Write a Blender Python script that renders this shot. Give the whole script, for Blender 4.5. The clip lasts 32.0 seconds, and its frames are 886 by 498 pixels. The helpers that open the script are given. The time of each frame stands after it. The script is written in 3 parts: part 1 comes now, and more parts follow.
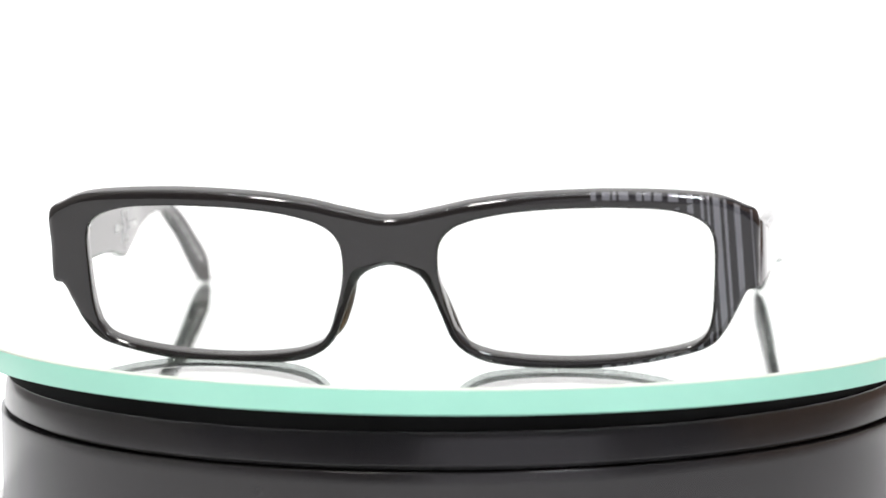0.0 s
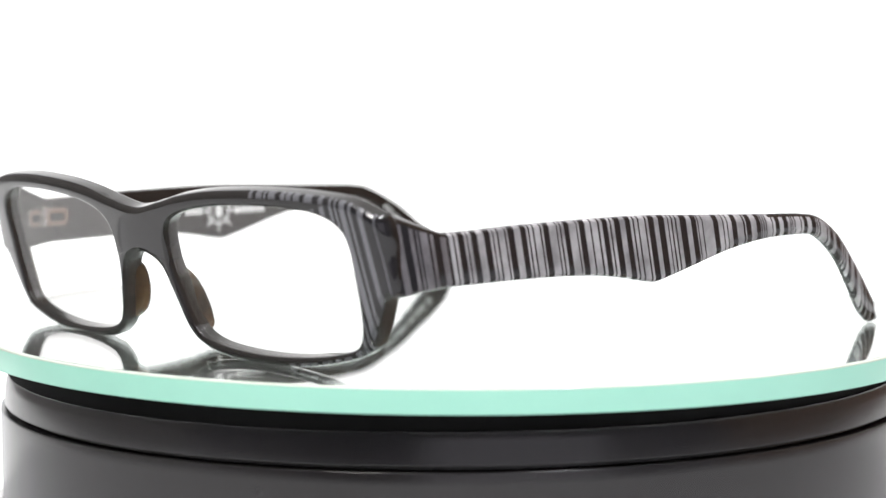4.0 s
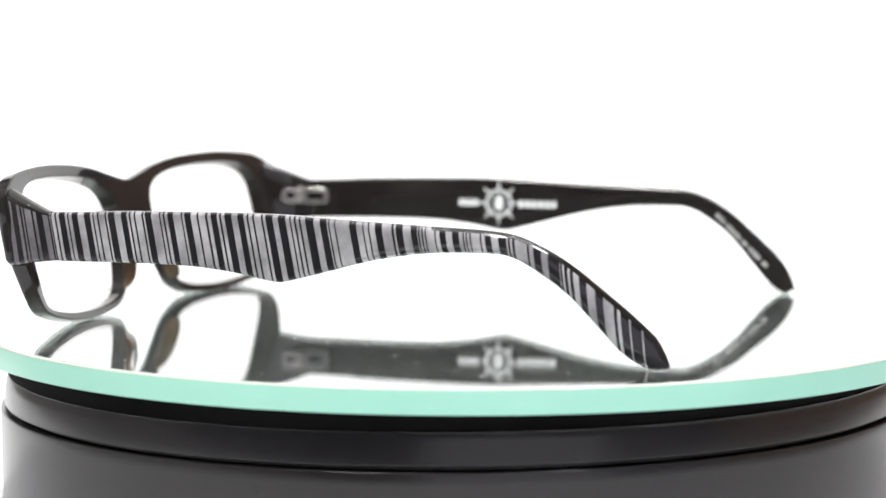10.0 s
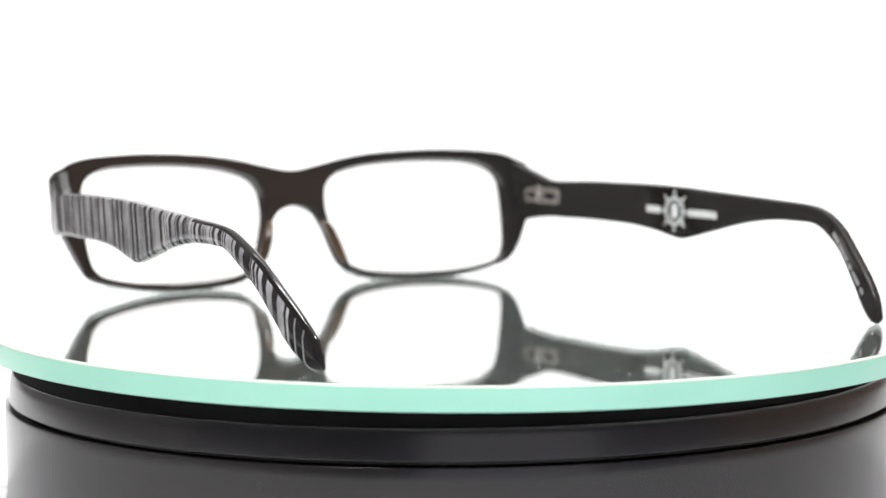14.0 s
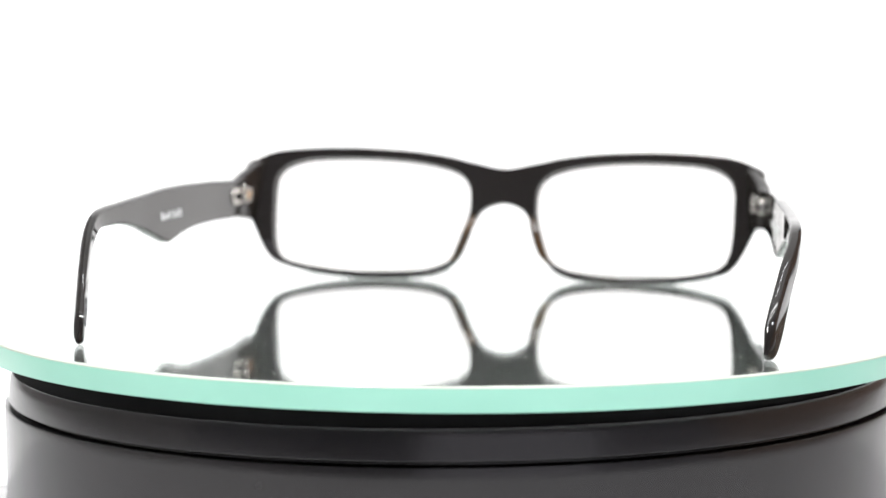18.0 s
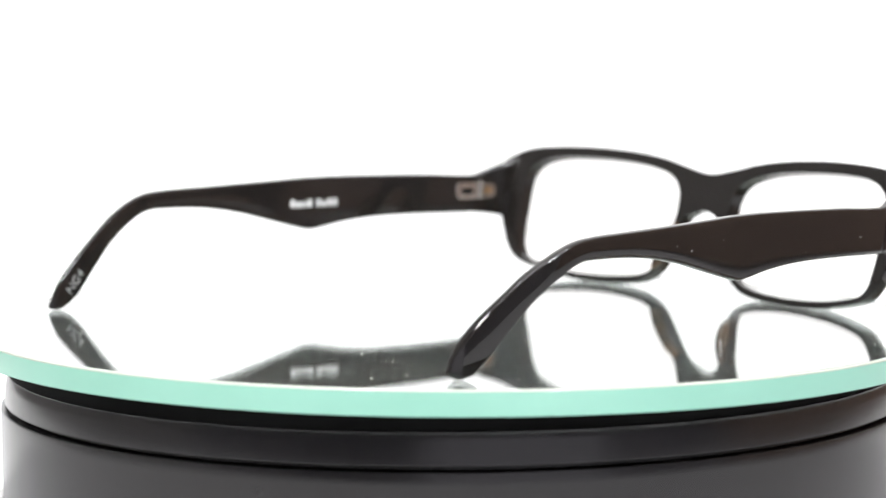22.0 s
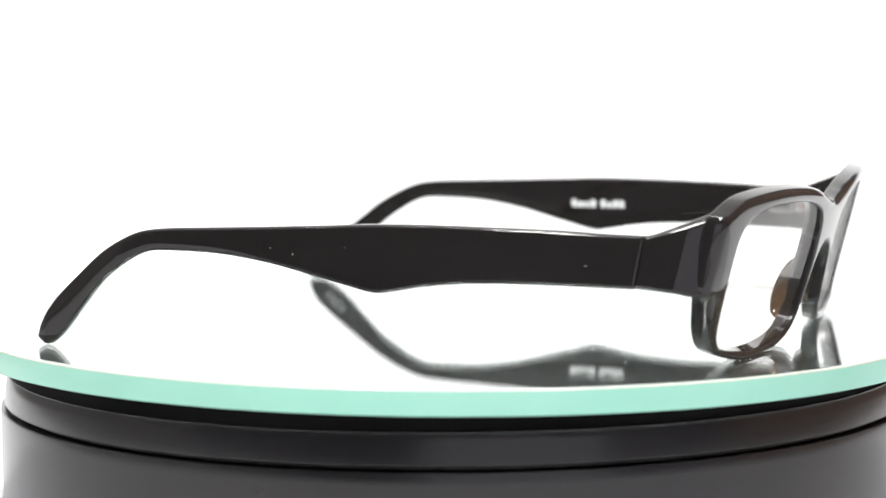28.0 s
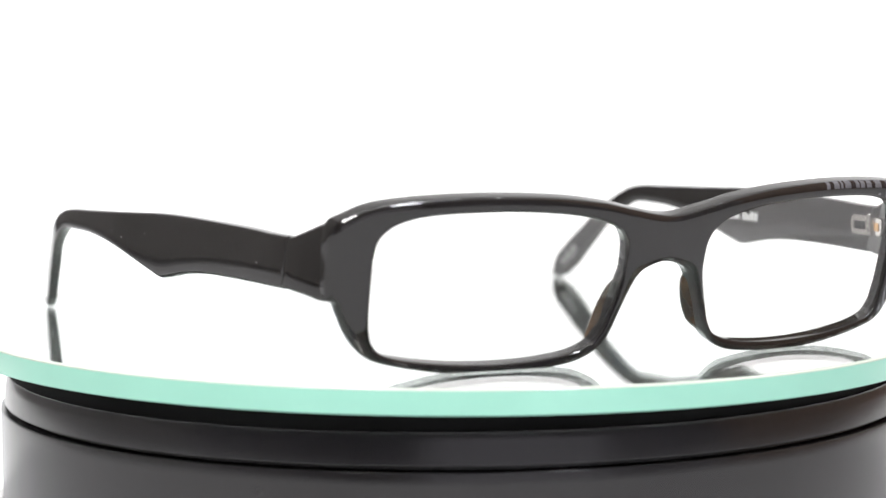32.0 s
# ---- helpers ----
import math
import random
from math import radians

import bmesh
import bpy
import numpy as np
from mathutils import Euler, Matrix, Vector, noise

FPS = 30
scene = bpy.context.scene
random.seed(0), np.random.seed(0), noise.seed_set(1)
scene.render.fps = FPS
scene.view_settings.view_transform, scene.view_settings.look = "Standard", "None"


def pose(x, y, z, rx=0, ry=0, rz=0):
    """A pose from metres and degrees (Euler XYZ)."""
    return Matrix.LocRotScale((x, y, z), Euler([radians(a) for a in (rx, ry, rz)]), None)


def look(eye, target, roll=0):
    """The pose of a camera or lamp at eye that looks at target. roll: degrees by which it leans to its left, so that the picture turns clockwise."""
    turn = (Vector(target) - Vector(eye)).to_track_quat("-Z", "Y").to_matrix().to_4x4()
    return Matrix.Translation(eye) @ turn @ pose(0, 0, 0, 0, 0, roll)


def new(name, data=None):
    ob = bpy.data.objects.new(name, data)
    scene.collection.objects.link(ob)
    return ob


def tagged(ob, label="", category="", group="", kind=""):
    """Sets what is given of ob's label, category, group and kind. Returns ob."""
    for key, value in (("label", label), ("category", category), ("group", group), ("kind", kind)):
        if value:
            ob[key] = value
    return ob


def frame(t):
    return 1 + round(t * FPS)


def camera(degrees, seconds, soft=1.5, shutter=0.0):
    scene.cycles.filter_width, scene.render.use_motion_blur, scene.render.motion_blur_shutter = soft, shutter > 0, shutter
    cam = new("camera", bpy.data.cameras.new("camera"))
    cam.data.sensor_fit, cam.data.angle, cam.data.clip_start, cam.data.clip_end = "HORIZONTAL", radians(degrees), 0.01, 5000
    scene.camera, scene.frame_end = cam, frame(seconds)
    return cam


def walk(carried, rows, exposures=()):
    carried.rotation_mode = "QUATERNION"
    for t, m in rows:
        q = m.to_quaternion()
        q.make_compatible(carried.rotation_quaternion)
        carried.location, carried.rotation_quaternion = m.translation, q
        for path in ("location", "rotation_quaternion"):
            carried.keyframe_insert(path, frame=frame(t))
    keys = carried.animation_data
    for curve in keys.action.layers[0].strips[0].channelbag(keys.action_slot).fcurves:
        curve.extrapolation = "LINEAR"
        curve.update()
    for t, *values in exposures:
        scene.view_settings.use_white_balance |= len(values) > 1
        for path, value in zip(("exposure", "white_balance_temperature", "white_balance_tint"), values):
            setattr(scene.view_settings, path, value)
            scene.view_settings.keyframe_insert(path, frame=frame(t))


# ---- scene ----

MM = 0.001
TURN = 10.0764                      # degrees a second, clockwise seen from above

# ---- camera ----
cam = camera(22.62, 32.0, soft=1.5)
EYE = Vector((0.0, -0.5169, 0.0630))


def eye_at(back):
    """The camera's pose, drawn back along its own line of sight by that many millimetres, as the lens breathes."""
    yaw, pitch = radians(-0.311 + 0.0105 * back), radians(-5.205)
    ahead = Vector((math.sin(yaw) * math.cos(pitch), math.cos(yaw) * math.cos(pitch), math.sin(pitch)))
    e = EYE - ahead * back * MM
    return look(e, e + ahead, 0.11)


walk(cam, [(0.0, eye_at(0)), (12.5, eye_at(0)), (12.8, eye_at(9.0)), (14.2, eye_at(9.0)), (14.5, eye_at(0)),
           (15.3, eye_at(0)), (15.7, eye_at(9.0)), (21.5, eye_at(9.0)), (21.9, eye_at(0)), (32.0, eye_at(0))])
cam.data.dof.use_dof = True
cam.data.dof.focus_distance = 0.462
cam.data.dof.aperture_fstop = cam.data.lens / 6.0      # an opening of 6 mm


# ---- light ----
world = bpy.data.worlds.new("world")
scene.world = world
world.use_nodes = True
world.node_tree.nodes["Background"].inputs[0].default_value = (0.93, 0.90, 1.0, 1)      # overcast daylight outside the window
world.node_tree.nodes["Background"].inputs[1].default_value = 0.95


def area_lamp(name, eye, target, size, power, tint):
    data = bpy.data.lights.new(name, "AREA")
    data.shape, data.size, data.energy, data.color = "DISK", size, power, tint
    ob = new(name, data)
    ob.matrix_world = look(eye, target)
    return ob


area_lamp("studio_lamp", (-0.24, -0.42, 0.74), (0, 0, 0), 0.12, 6.4, (1.0, 0.98, 0.95))
area_lamp("studio_lamp", (0.26, -0.40, 0.76), (0, 0, 0), 0.12, 5.6, (0.93, 0.96, 1.0))

strip = bpy.data.lights.new("lamp_strip", "AREA")
strip.shape, strip.size, strip.size_y, strip.energy, strip.color = "RECTANGLE", 0.6, 0.04, 1.6, (0.98, 0.98, 1.0)
strip_lamp = new("lamp_strip", strip)
strip_lamp.matrix_world = look((0, -0.16, 0.80), (0, -0.10, 0))


# ---- materials ----
def material(name, colour, rough=0.5, metal=0.0, transmission=0.0, ior=1.5, spec=0.5, coat=0.0):
    m = bpy.data.materials.new(name)
    m.use_nodes = True
    b = m.node_tree.nodes["Principled BSDF"]
    b.inputs["Base Color"].default_value = (*colour, 1)
    b.inputs["Roughness"].default_value = rough
    b.inputs["Metallic"].default_value = metal
    b.inputs["Transmission Weight"].default_value = transmission
    b.inputs["IOR"].default_value = ior
    b.inputs["Specular IOR Level"].default_value = spec
    b.inputs["Coat Weight"].default_value = coat
    return m


def node(m, kind, **values):
    n = m.node_tree.nodes.new(kind)
    for key, value in values.items():
        n.inputs[key].default_value = value
    return n


def wire(m, a, out, b, into):
    m.node_tree.links.new(a.outputs[out], b.inputs[into])


def worn(m, scale, low, high, bump=0.0, fine=0.0):
    """Uneven gloss and a little relief at two scales."""
    b = m.node_tree.nodes["Principled BSDF"]
    where = node(m, "ShaderNodeTexCoord")
    big = node(m, "ShaderNodeTexNoise", Scale=scale, Detail=5.0)
    spread = node(m, "ShaderNodeMapRange")
    spread.inputs["To Min"].default_value, spread.inputs["To Max"].default_value = low, high
    wire(m, where, "Object", big, "Vector")
    wire(m, big, "Fac", spread, "Value")
    wire(m, spread, "Result", b, "Roughness")
    if bump:
        small = node(m, "ShaderNodeTexNoise", Scale=fine or scale * 12, Detail=3.0)
        relief = node(m, "ShaderNodeBump", Strength=bump, Distance=0.0002)
        wire(m, where, "Object", small, "Vector")
        wire(m, small, "Fac", relief, "Height")
        wire(m, relief, "Normal", b, "Normal")
    return m


def mottled(m, a, b, scale):
    """The base colour drifts between two tones."""
    where = node(m, "ShaderNodeTexCoord")
    noise_node = node(m, "ShaderNodeTexNoise", Scale=scale, Detail=4.0)
    ramp = node(m, "ShaderNodeValToRGB")
    ramp.color_ramp.elements[0].color, ramp.color_ramp.elements[1].color = (*a, 1), (*b, 1)
    ramp.color_ramp.elements[0].position, ramp.color_ramp.elements[1].position = 0.35, 0.65
    wire(m, where, "Object", noise_node, "Vector")
    wire(m, noise_node, "Fac", ramp, "Fac")
    wire(m, ramp, "Color", m.node_tree.nodes["Principled BSDF"], "Base Color")
    return m


ACETATE = worn(material("black_acetate", (0.012, 0.0105, 0.0095)), 60, 0.02, 0.05)
BAR = worn(material("black_bar", (0.012, 0.011, 0.012)), 60, 0.04, 0.10)
GREY = mottled(worn(material("grey_acetate", (0.24, 0.24, 0.25)), 80, 0.05, 0.14),
               (0.185, 0.18, 0.187), (0.365, 0.355, 0.362), 170)
# the same grey darkened: the end piece's shade is put into its colour
SHADED_GREY = mottled(worn(material("shaded_grey_acetate", (0.1, 0.1, 0.1)), 80, 0.05, 0.14),
                    (0.085, 0.08, 0.085), (0.16, 0.15, 0.16), 170)
PLASTIC = mottled(worn(material("black_plastic", (0.02, 0.02, 0.02)), 14, 0.17, 0.30, 0.02, 500),
                  (0.010, 0.009, 0.0088), (0.017, 0.0155, 0.0155), 18)
# near black: shade under the disc put into colour; also the hinge slots
DULL = mottled(material("dull_black", (0.01, 0.01, 0.01), 0.8, spec=0.06), (0.003, 0.003, 0.003), (0.006, 0.006, 0.006), 30)
BROWN = mottled(worn(material("brown_acetate", (0.05, 0.03, 0.015)), 60, 0.03, 0.1), (0.022, 0.014, 0.009), (0.080, 0.044, 0.019), 130)
SILVER = worn(material("silver", (0.62, 0.59, 0.55), metal=1.0), 300, 0.10, 0.25)
GOLD = worn(material("brass", (0.62, 0.40, 0.20), metal=1.0), 300, 0.15, 0.3)
PRINT = mottled(material("white_print", (0.62, 0.62, 0.62), 0.5), (0.5, 0.5, 0.5), (0.7, 0.7, 0.7), 900)
FAINT_PRINT = mottled(material("faint_print", (0.3, 0.3, 0.3), 0.5), (0.14, 0.14, 0.14), (0.34, 0.34, 0.34), 700)


def thin_clear(name, tint, strong):
    """Clear sheet: lets light straight through, with a gloss that grows at a low angle."""
    m = bpy.data.materials.new(name)
    m.use_nodes = True
    m.node_tree.nodes.clear()
    out = node(m, "ShaderNodeOutputMaterial")
    mix = node(m, "ShaderNodeMixShader")
    see = node(m, "ShaderNodeBsdfTransparent", Color=(*tint, 1))
    gloss = node(m, "ShaderNodeBsdfGlossy", Roughness=0.0)
    edge = node(m, "ShaderNodeLayerWeight", Blend=0.5)
    steep = node(m, "ShaderNodeMath")
    steep.operation = "POWER"
    steep.inputs[1].default_value = 5.0
    share = node(m, "ShaderNodeMath")
    share.operation = "MULTIPLY_ADD"
    share.inputs[1].default_value, share.inputs[2].default_value = strong, 0.06
    wire(m, edge, "Facing", steep, 0)
    wire(m, steep, "Value", share, 0)
    wire(m, share, "Value", mix, 0)
    wire(m, see, "BSDF", mix, 1)
    wire(m, gloss, "BSDF", mix, 2)
    wire(m, mix, "Shader", out, "Surface")
    return m


LENS = thin_clear("clear_lens", (0.99, 0.985, 0.98), 0.25)
PLATE = material("clear_plate", (0.97, 1.0, 0.985), 0.0, transmission=1.0, ior=1.52)
MIRROR = material("silvering", (0.90, 0.94, 0.915), 0.01, metal=0.95)
EDGE = mottled(worn(material("green_glass_edge", (0.4, 0.85, 0.65), 0.2), 40, 0.15, 0.3),
               (0.31, 0.635, 0.50), (0.34, 0.67, 0.535), 25)
BEVEL = worn(material("glass_bevel", (0.50, 0.55, 0.47), 0.1), 40, 0.05, 0.12)
CLOTH = worn(material("table_top", (0.62, 0.62, 0.63), 0.8), 30, 0.7, 0.9, 0.1, 800)
ROOM = mottled(material("room_wall", (0.6, 0.5, 0.42), 0.9), (0.56, 0.56, 0.61), (0.63, 0.63, 0.68), 2)
DUST = material("dust", (0.75, 0.75, 0.72), 0.8)


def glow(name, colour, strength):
    """White tent cloth and diodes; the cloth's brightness is put in as emission."""
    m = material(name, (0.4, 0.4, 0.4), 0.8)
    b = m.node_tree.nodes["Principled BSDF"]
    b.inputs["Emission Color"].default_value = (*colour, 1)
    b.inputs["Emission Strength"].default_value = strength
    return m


BACK_CLOTH = glow("glowing_cloth", (1.0, 1.0, 1.0), 1.0)
TOP_CLOTH = glow("glowing_top_cloth", (1.0, 1.0, 1.0), 0.8)
DIODE = glow("lit_diode", (0.93, 0.95, 1.0), 160.0)
WARM_CLOTH = mottled(material("warm_side_cloth", (0.2, 0.13, 0.1), 0.9), (0.19, 0.125, 0.095), (0.26, 0.17, 0.13), 8)
SIDE_CLOTH = mottled(material("side_cloth", (0.2, 0.2, 0.2), 0.9), (0.20, 0.195, 0.19), (0.26, 0.25, 0.245), 8)


# ---- helpers of this scene ----
def part(name, bm, mats, parent=None, label="", smooth=True, at=None):
    """Links a bmesh as one mesh object."""
    bmesh.ops.recalc_face_normals(bm, faces=bm.faces)
    me = bpy.data.meshes.new(name)
    bm.to_mesh(me)
    bm.free()
    for m in (mats if isinstance(mats, (list, tuple)) else [mats]):
        me.materials.append(m)
    if smooth:
        me.polygons.foreach_set("use_smooth", [True] * len(me.polygons))
    ob = new(name, me)
    ob.parent = parent
    if at is not None:
        ob.matrix_local = at
    if label:
        tagged(ob, label)
    return ob


def rounded(ob, width, segments=3, angle=35):
    b = ob.modifiers.new("bevel", "BEVEL")
    b.width, b.segments, b.limit_method, b.angle_limit = width, segments, "ANGLE", radians(angle)
    b.harden_normals = False
    even(ob)
    return ob


def even(ob):
    w = ob.modifiers.new("weighted", "WEIGHTED_NORMAL")
    w.keep_sharp = True


def box(bm, lo, hi):
    v = [bm.verts.new((x, y, z)) for x in (lo[0], hi[0]) for y in (lo[1], hi[1]) for z in (lo[2], hi[2])]
    for f in ((0, 1, 3, 2), (4, 6, 7, 5), (0, 4, 5, 1), (2, 3, 7, 6), (0, 2, 6, 4), (1, 5, 7, 3)):
        bm.faces.new([v[i] for i in f])


def turned(profile, steps=192):
    """A body of revolution from (radius, height) pairs in millimetres, from the top axis to the bottom axis."""
    bm = bmesh.new()
    rings = []
    for r, z in profile:
        if r == 0:
            rings.append([bm.verts.new((0, 0, z * MM))])
        else:
            rings.append([bm.verts.new((r * MM * math.cos(math.tau * k / steps), r * MM * math.sin(math.tau * k / steps), z * MM))
                          for k in range(steps)])
    for a, b in zip(rings, rings[1:]):
        for k in range(steps):
            j = (k + 1) % steps
            if len(a) == 1:
                bm.faces.new((a[0], b[k], b[j]))
            elif len(b) == 1:
                bm.faces.new((a[k], b[0], a[j]))
            else:
                bm.faces.new((a[k], b[k], b[j], a[j]))
    return bm


def ramped(pairs, x):
    """Straight interpolation in a short table."""
    if x <= pairs[0][0]:
        return pairs[0][1]
    for (a, p), (b, q) in zip(pairs, pairs[1:]):
        if x <= b:
            return p + (q - p) * (x - a) / (b - a)
    return pairs[-1][1]


def spline(points, closed, steps=12):
    """A Catmull-Rom curve through a few design points."""
    n, out = len(points), []
    for i in range(n if closed else n - 1):
        p = [Vector(points[(i + k) % n if closed else min(max(i + k, 0), n - 1)]) for k in (-1, 0, 1, 2)]
        for s in range(steps):
            t = s / steps
            out.append(0.5 * (2 * p[1] + (p[2] - p[0]) * t + (2 * p[0] - 5 * p[1] + 4 * p[2] - p[3]) * t * t
                              + (3 * p[1] - p[0] - 3 * p[2] + p[3]) * t ** 3))
    if not closed:
        out.append(Vector(points[-1]))
    return out


def evenly(curve, count, closed=False):
    """The curve again, with points at equal steps."""
    pts = curve + [curve[0]] if closed else curve
    run = [0.0]
    for a, b in zip(pts, pts[1:]):
        run.append(run[-1] + (b - a).length)
    out, i = [], 0
    for k in range(count):
        s = run[-1] * k / (count if closed else count - 1)
        while i < len(run) - 2 and run[i + 1] < s:
            i += 1
        f = (s - run[i]) / max(run[i + 1] - run[i], 1e-9)
        out.append(pts[i].lerp(pts[i + 1], min(f, 1.0)))
    return out


# ---- the tent and the room round it ----
def sheet(name, corners, mat, label, kind="structure", thick=0.004):
    bm = bmesh.new()
    a, b, c, d = [Vector(p) for p in corners]
    n = (b - a).cross(d - a).normalized() * thick
    low = [bm.verts.new(p) for p in (a, b, c, d)]
    high = [bm.verts.new(p + n) for p in (a, b, c, d)]
    bm.faces.new(low)
    bm.faces.new(high[::-1])
    for k in range(4):
        bm.faces.new((low[k], low[(k + 1) % 4], high[(k + 1) % 4], high[k]))
    ob = part(name, bm, mat, smooth=False)
    return tagged(ob, label, kind=kind)


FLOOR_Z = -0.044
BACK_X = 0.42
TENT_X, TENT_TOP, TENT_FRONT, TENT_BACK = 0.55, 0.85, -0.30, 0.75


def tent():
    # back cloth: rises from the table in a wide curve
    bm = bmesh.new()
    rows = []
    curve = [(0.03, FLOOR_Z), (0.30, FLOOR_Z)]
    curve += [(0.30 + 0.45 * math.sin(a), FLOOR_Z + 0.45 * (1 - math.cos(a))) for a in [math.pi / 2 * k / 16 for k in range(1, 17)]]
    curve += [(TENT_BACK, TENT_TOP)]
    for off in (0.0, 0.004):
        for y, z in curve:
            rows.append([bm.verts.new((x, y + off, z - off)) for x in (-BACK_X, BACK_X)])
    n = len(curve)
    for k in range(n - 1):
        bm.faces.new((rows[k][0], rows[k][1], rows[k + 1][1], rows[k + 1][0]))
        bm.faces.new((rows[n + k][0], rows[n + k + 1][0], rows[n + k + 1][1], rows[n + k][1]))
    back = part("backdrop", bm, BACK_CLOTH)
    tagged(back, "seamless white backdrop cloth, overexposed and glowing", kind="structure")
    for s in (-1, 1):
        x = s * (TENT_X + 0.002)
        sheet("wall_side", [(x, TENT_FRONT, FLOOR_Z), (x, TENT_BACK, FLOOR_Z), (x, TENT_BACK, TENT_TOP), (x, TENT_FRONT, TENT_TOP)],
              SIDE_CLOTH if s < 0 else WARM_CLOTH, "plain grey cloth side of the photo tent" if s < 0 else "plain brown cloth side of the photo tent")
    # the top is unseen: a glowing sheet added to light from above
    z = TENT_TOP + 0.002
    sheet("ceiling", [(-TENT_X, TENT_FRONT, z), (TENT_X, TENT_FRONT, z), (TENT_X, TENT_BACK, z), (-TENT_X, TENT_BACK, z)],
          TOP_CLOTH, "unseen white cloth top of the tent, glowing as a light source")


WINDOW = (-0.35, 1.70, -0.60, 0.95)


def room():
    x, y0, y1, z0, z1 = 1.8, -2.4, 1.6, FLOOR_Z - 0.76, 1.9
    # the wall behind the camera, round a tall window
    wx0, wx1, wz0, wz1 = WINDOW
    for a, b, c, d in ((-x, wx0, z0, z1), (wx1, x, z0, z1), (wx0, wx1, z0, wz0), (wx0, wx1, wz1, z1)):
        sheet("wall_front", [(a, y0, c), (b, y0, c), (b, y0, d), (a, y0, d)], ROOM, "plain dim wall of the room", thick=0.06)
    window = tagged(new("window_1"), "tall window with a plain frame and daylight outside", kind="structure")
    window.location = (wx0, y0, wz0)
    w, h = wx1 - wx0, wz1 - wz0
    for lo, hi in (((0, 0, 0), (0.04, 0.05, h)), ((w - 0.04, 0, 0), (w, 0.05, h)), ((0.04, 0, 0), (w - 0.04, 0.05, 0.04)), ((0.04, 0, h - 0.04), (w - 0.04, 0.05, h))):
        bm = bmesh.new()
        box(bm, lo, hi)
        part("window_frame", bm, ROOM, window, smooth=False)
    sheet("wall_back", [(-x, y1, z0), (x, y1, z0), (x, y1, z1), (-x, y1, z1)], ROOM, "plain dim wall of the room")
    for s in (-1, 1):
        sheet("wall_end", [(s * x, y0, z0), (s * x, y1, z0), (s * x, y1, z1), (s * x, y0, z1)], ROOM, "plain dim wall of the room")
    sheet("floor", [(-x, y0, z0), (x, y0, z0), (x, y1, z0), (-x, y1, z0)], ROOM, "plain dim floor of the room")
    sheet("ceiling", [(-x, y0, z1), (x, y0, z1), (x, y1, z1), (-x, y1, z1)], ROOM, "plain dim ceiling of the room")
    bm = bmesh.new()
    box(bm, (-0.75, -0.36, FLOOR_Z - 0.035), (0.75, 0.85, FLOOR_Z - 0.005))
    table = tagged(new("table"), "plain pale grey table under the photo tent", "table")
    table.location = (0, 0, z0)
    rounded(part("tabletop", bm, CLOTH, table, smooth=False, at=Matrix.Translation((0, 0, -z0))), 0.003)
    for lx in (-0.70, 0.70):
        for ly in (-0.31, 0.80):
            leg = bmesh.new()
            box(leg, (lx - 0.025, ly - 0.025, 0.004), (lx + 0.025, ly + 0.025, FLOOR_Z - 0.035 - z0))
            rounded(part("leg", leg, CLOTH, table, smooth=False), 0.003)


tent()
room()
def led_bar(y, turn):
    """A slim rail of bright diodes under the tent's top."""
    ob = new("led_bar")
    ob.matrix_world = pose(0, y, TENT_TOP - 0.012, turn, 0, 0)
    bm = bmesh.new()
    box(bm, (-0.40, -0.009, 0.0), (0.40, 0.009, 0.012))
    rounded(part("rail", bm, SILVER, ob, smooth=False), 0.002)
    for k in range(14):
        d = bmesh.new()
        bmesh.ops.create_uvsphere(d, u_segments=12, v_segments=8, radius=0.0065, matrix=Matrix.Translation((-0.364 + 0.056 * k, 0, -0.001)))
        part("diode", d, DIODE, ob)
    tagged(ob, "slim metal lamp rail with bright white diodes", "lamp", group="lamp rails of the tent")


led_bar(-0.24, -18)
led_bar(0.02, 0)


# ---- turntable ----
def turntable():
    base = new("turntable_base")
    tagged(base, "round glossy black plastic motorised turntable base", "turntable")
    base.location = (0, 0, 0)
    # the deck stands nearly flush; its black colour stands in for recess shade
    part("top_deck", turned([(0, -5.2), (102.8, -5.2), (103.1, -5.5), (103.1, -12.0), (0, -12.0)]), DULL, base, "deck under the mirror, coloured near black for the recess's shade")
    tilt = pose(0.0003, 0, 0, 0, -0.62, 0)          # the housing stands a little askew
    for name, profile in (("upper_band", [(0, -11.0), (100.0, -11.0), (101.5, -9.3), (103.3, -9.3), (103.7, -9.6), (104.2, -11.5), (104.6, -15.6), (104.5, -15.9),
                                          (104.2, -16.0), (0, -16.0)]),
                          ("groove", [(0, -16.05), (103.4, -16.05), (103.4, -16.8), (0, -16.8)]),
                          ("lower_body", [(0, -16.85), (105.1, -16.85), (105.4, -17.05), (105.5, -19.6), (105.4, -37.0), (104.9, -37.5), (0, -37.5)])):
        part(name, turned(profile), PLASTIC, base, at=tilt)
    part("foot_ring", turned([(0, -37.0), (103.4, -37.0), (103.4, -39.3), (105.0, -39.5), (105.0, -43.4), (104.0, -43.9), (0, -43.9)]), PLASTIC, base)
    for ob in base.children:
        rounded(ob, 0.0002, 1, 60)
    return base


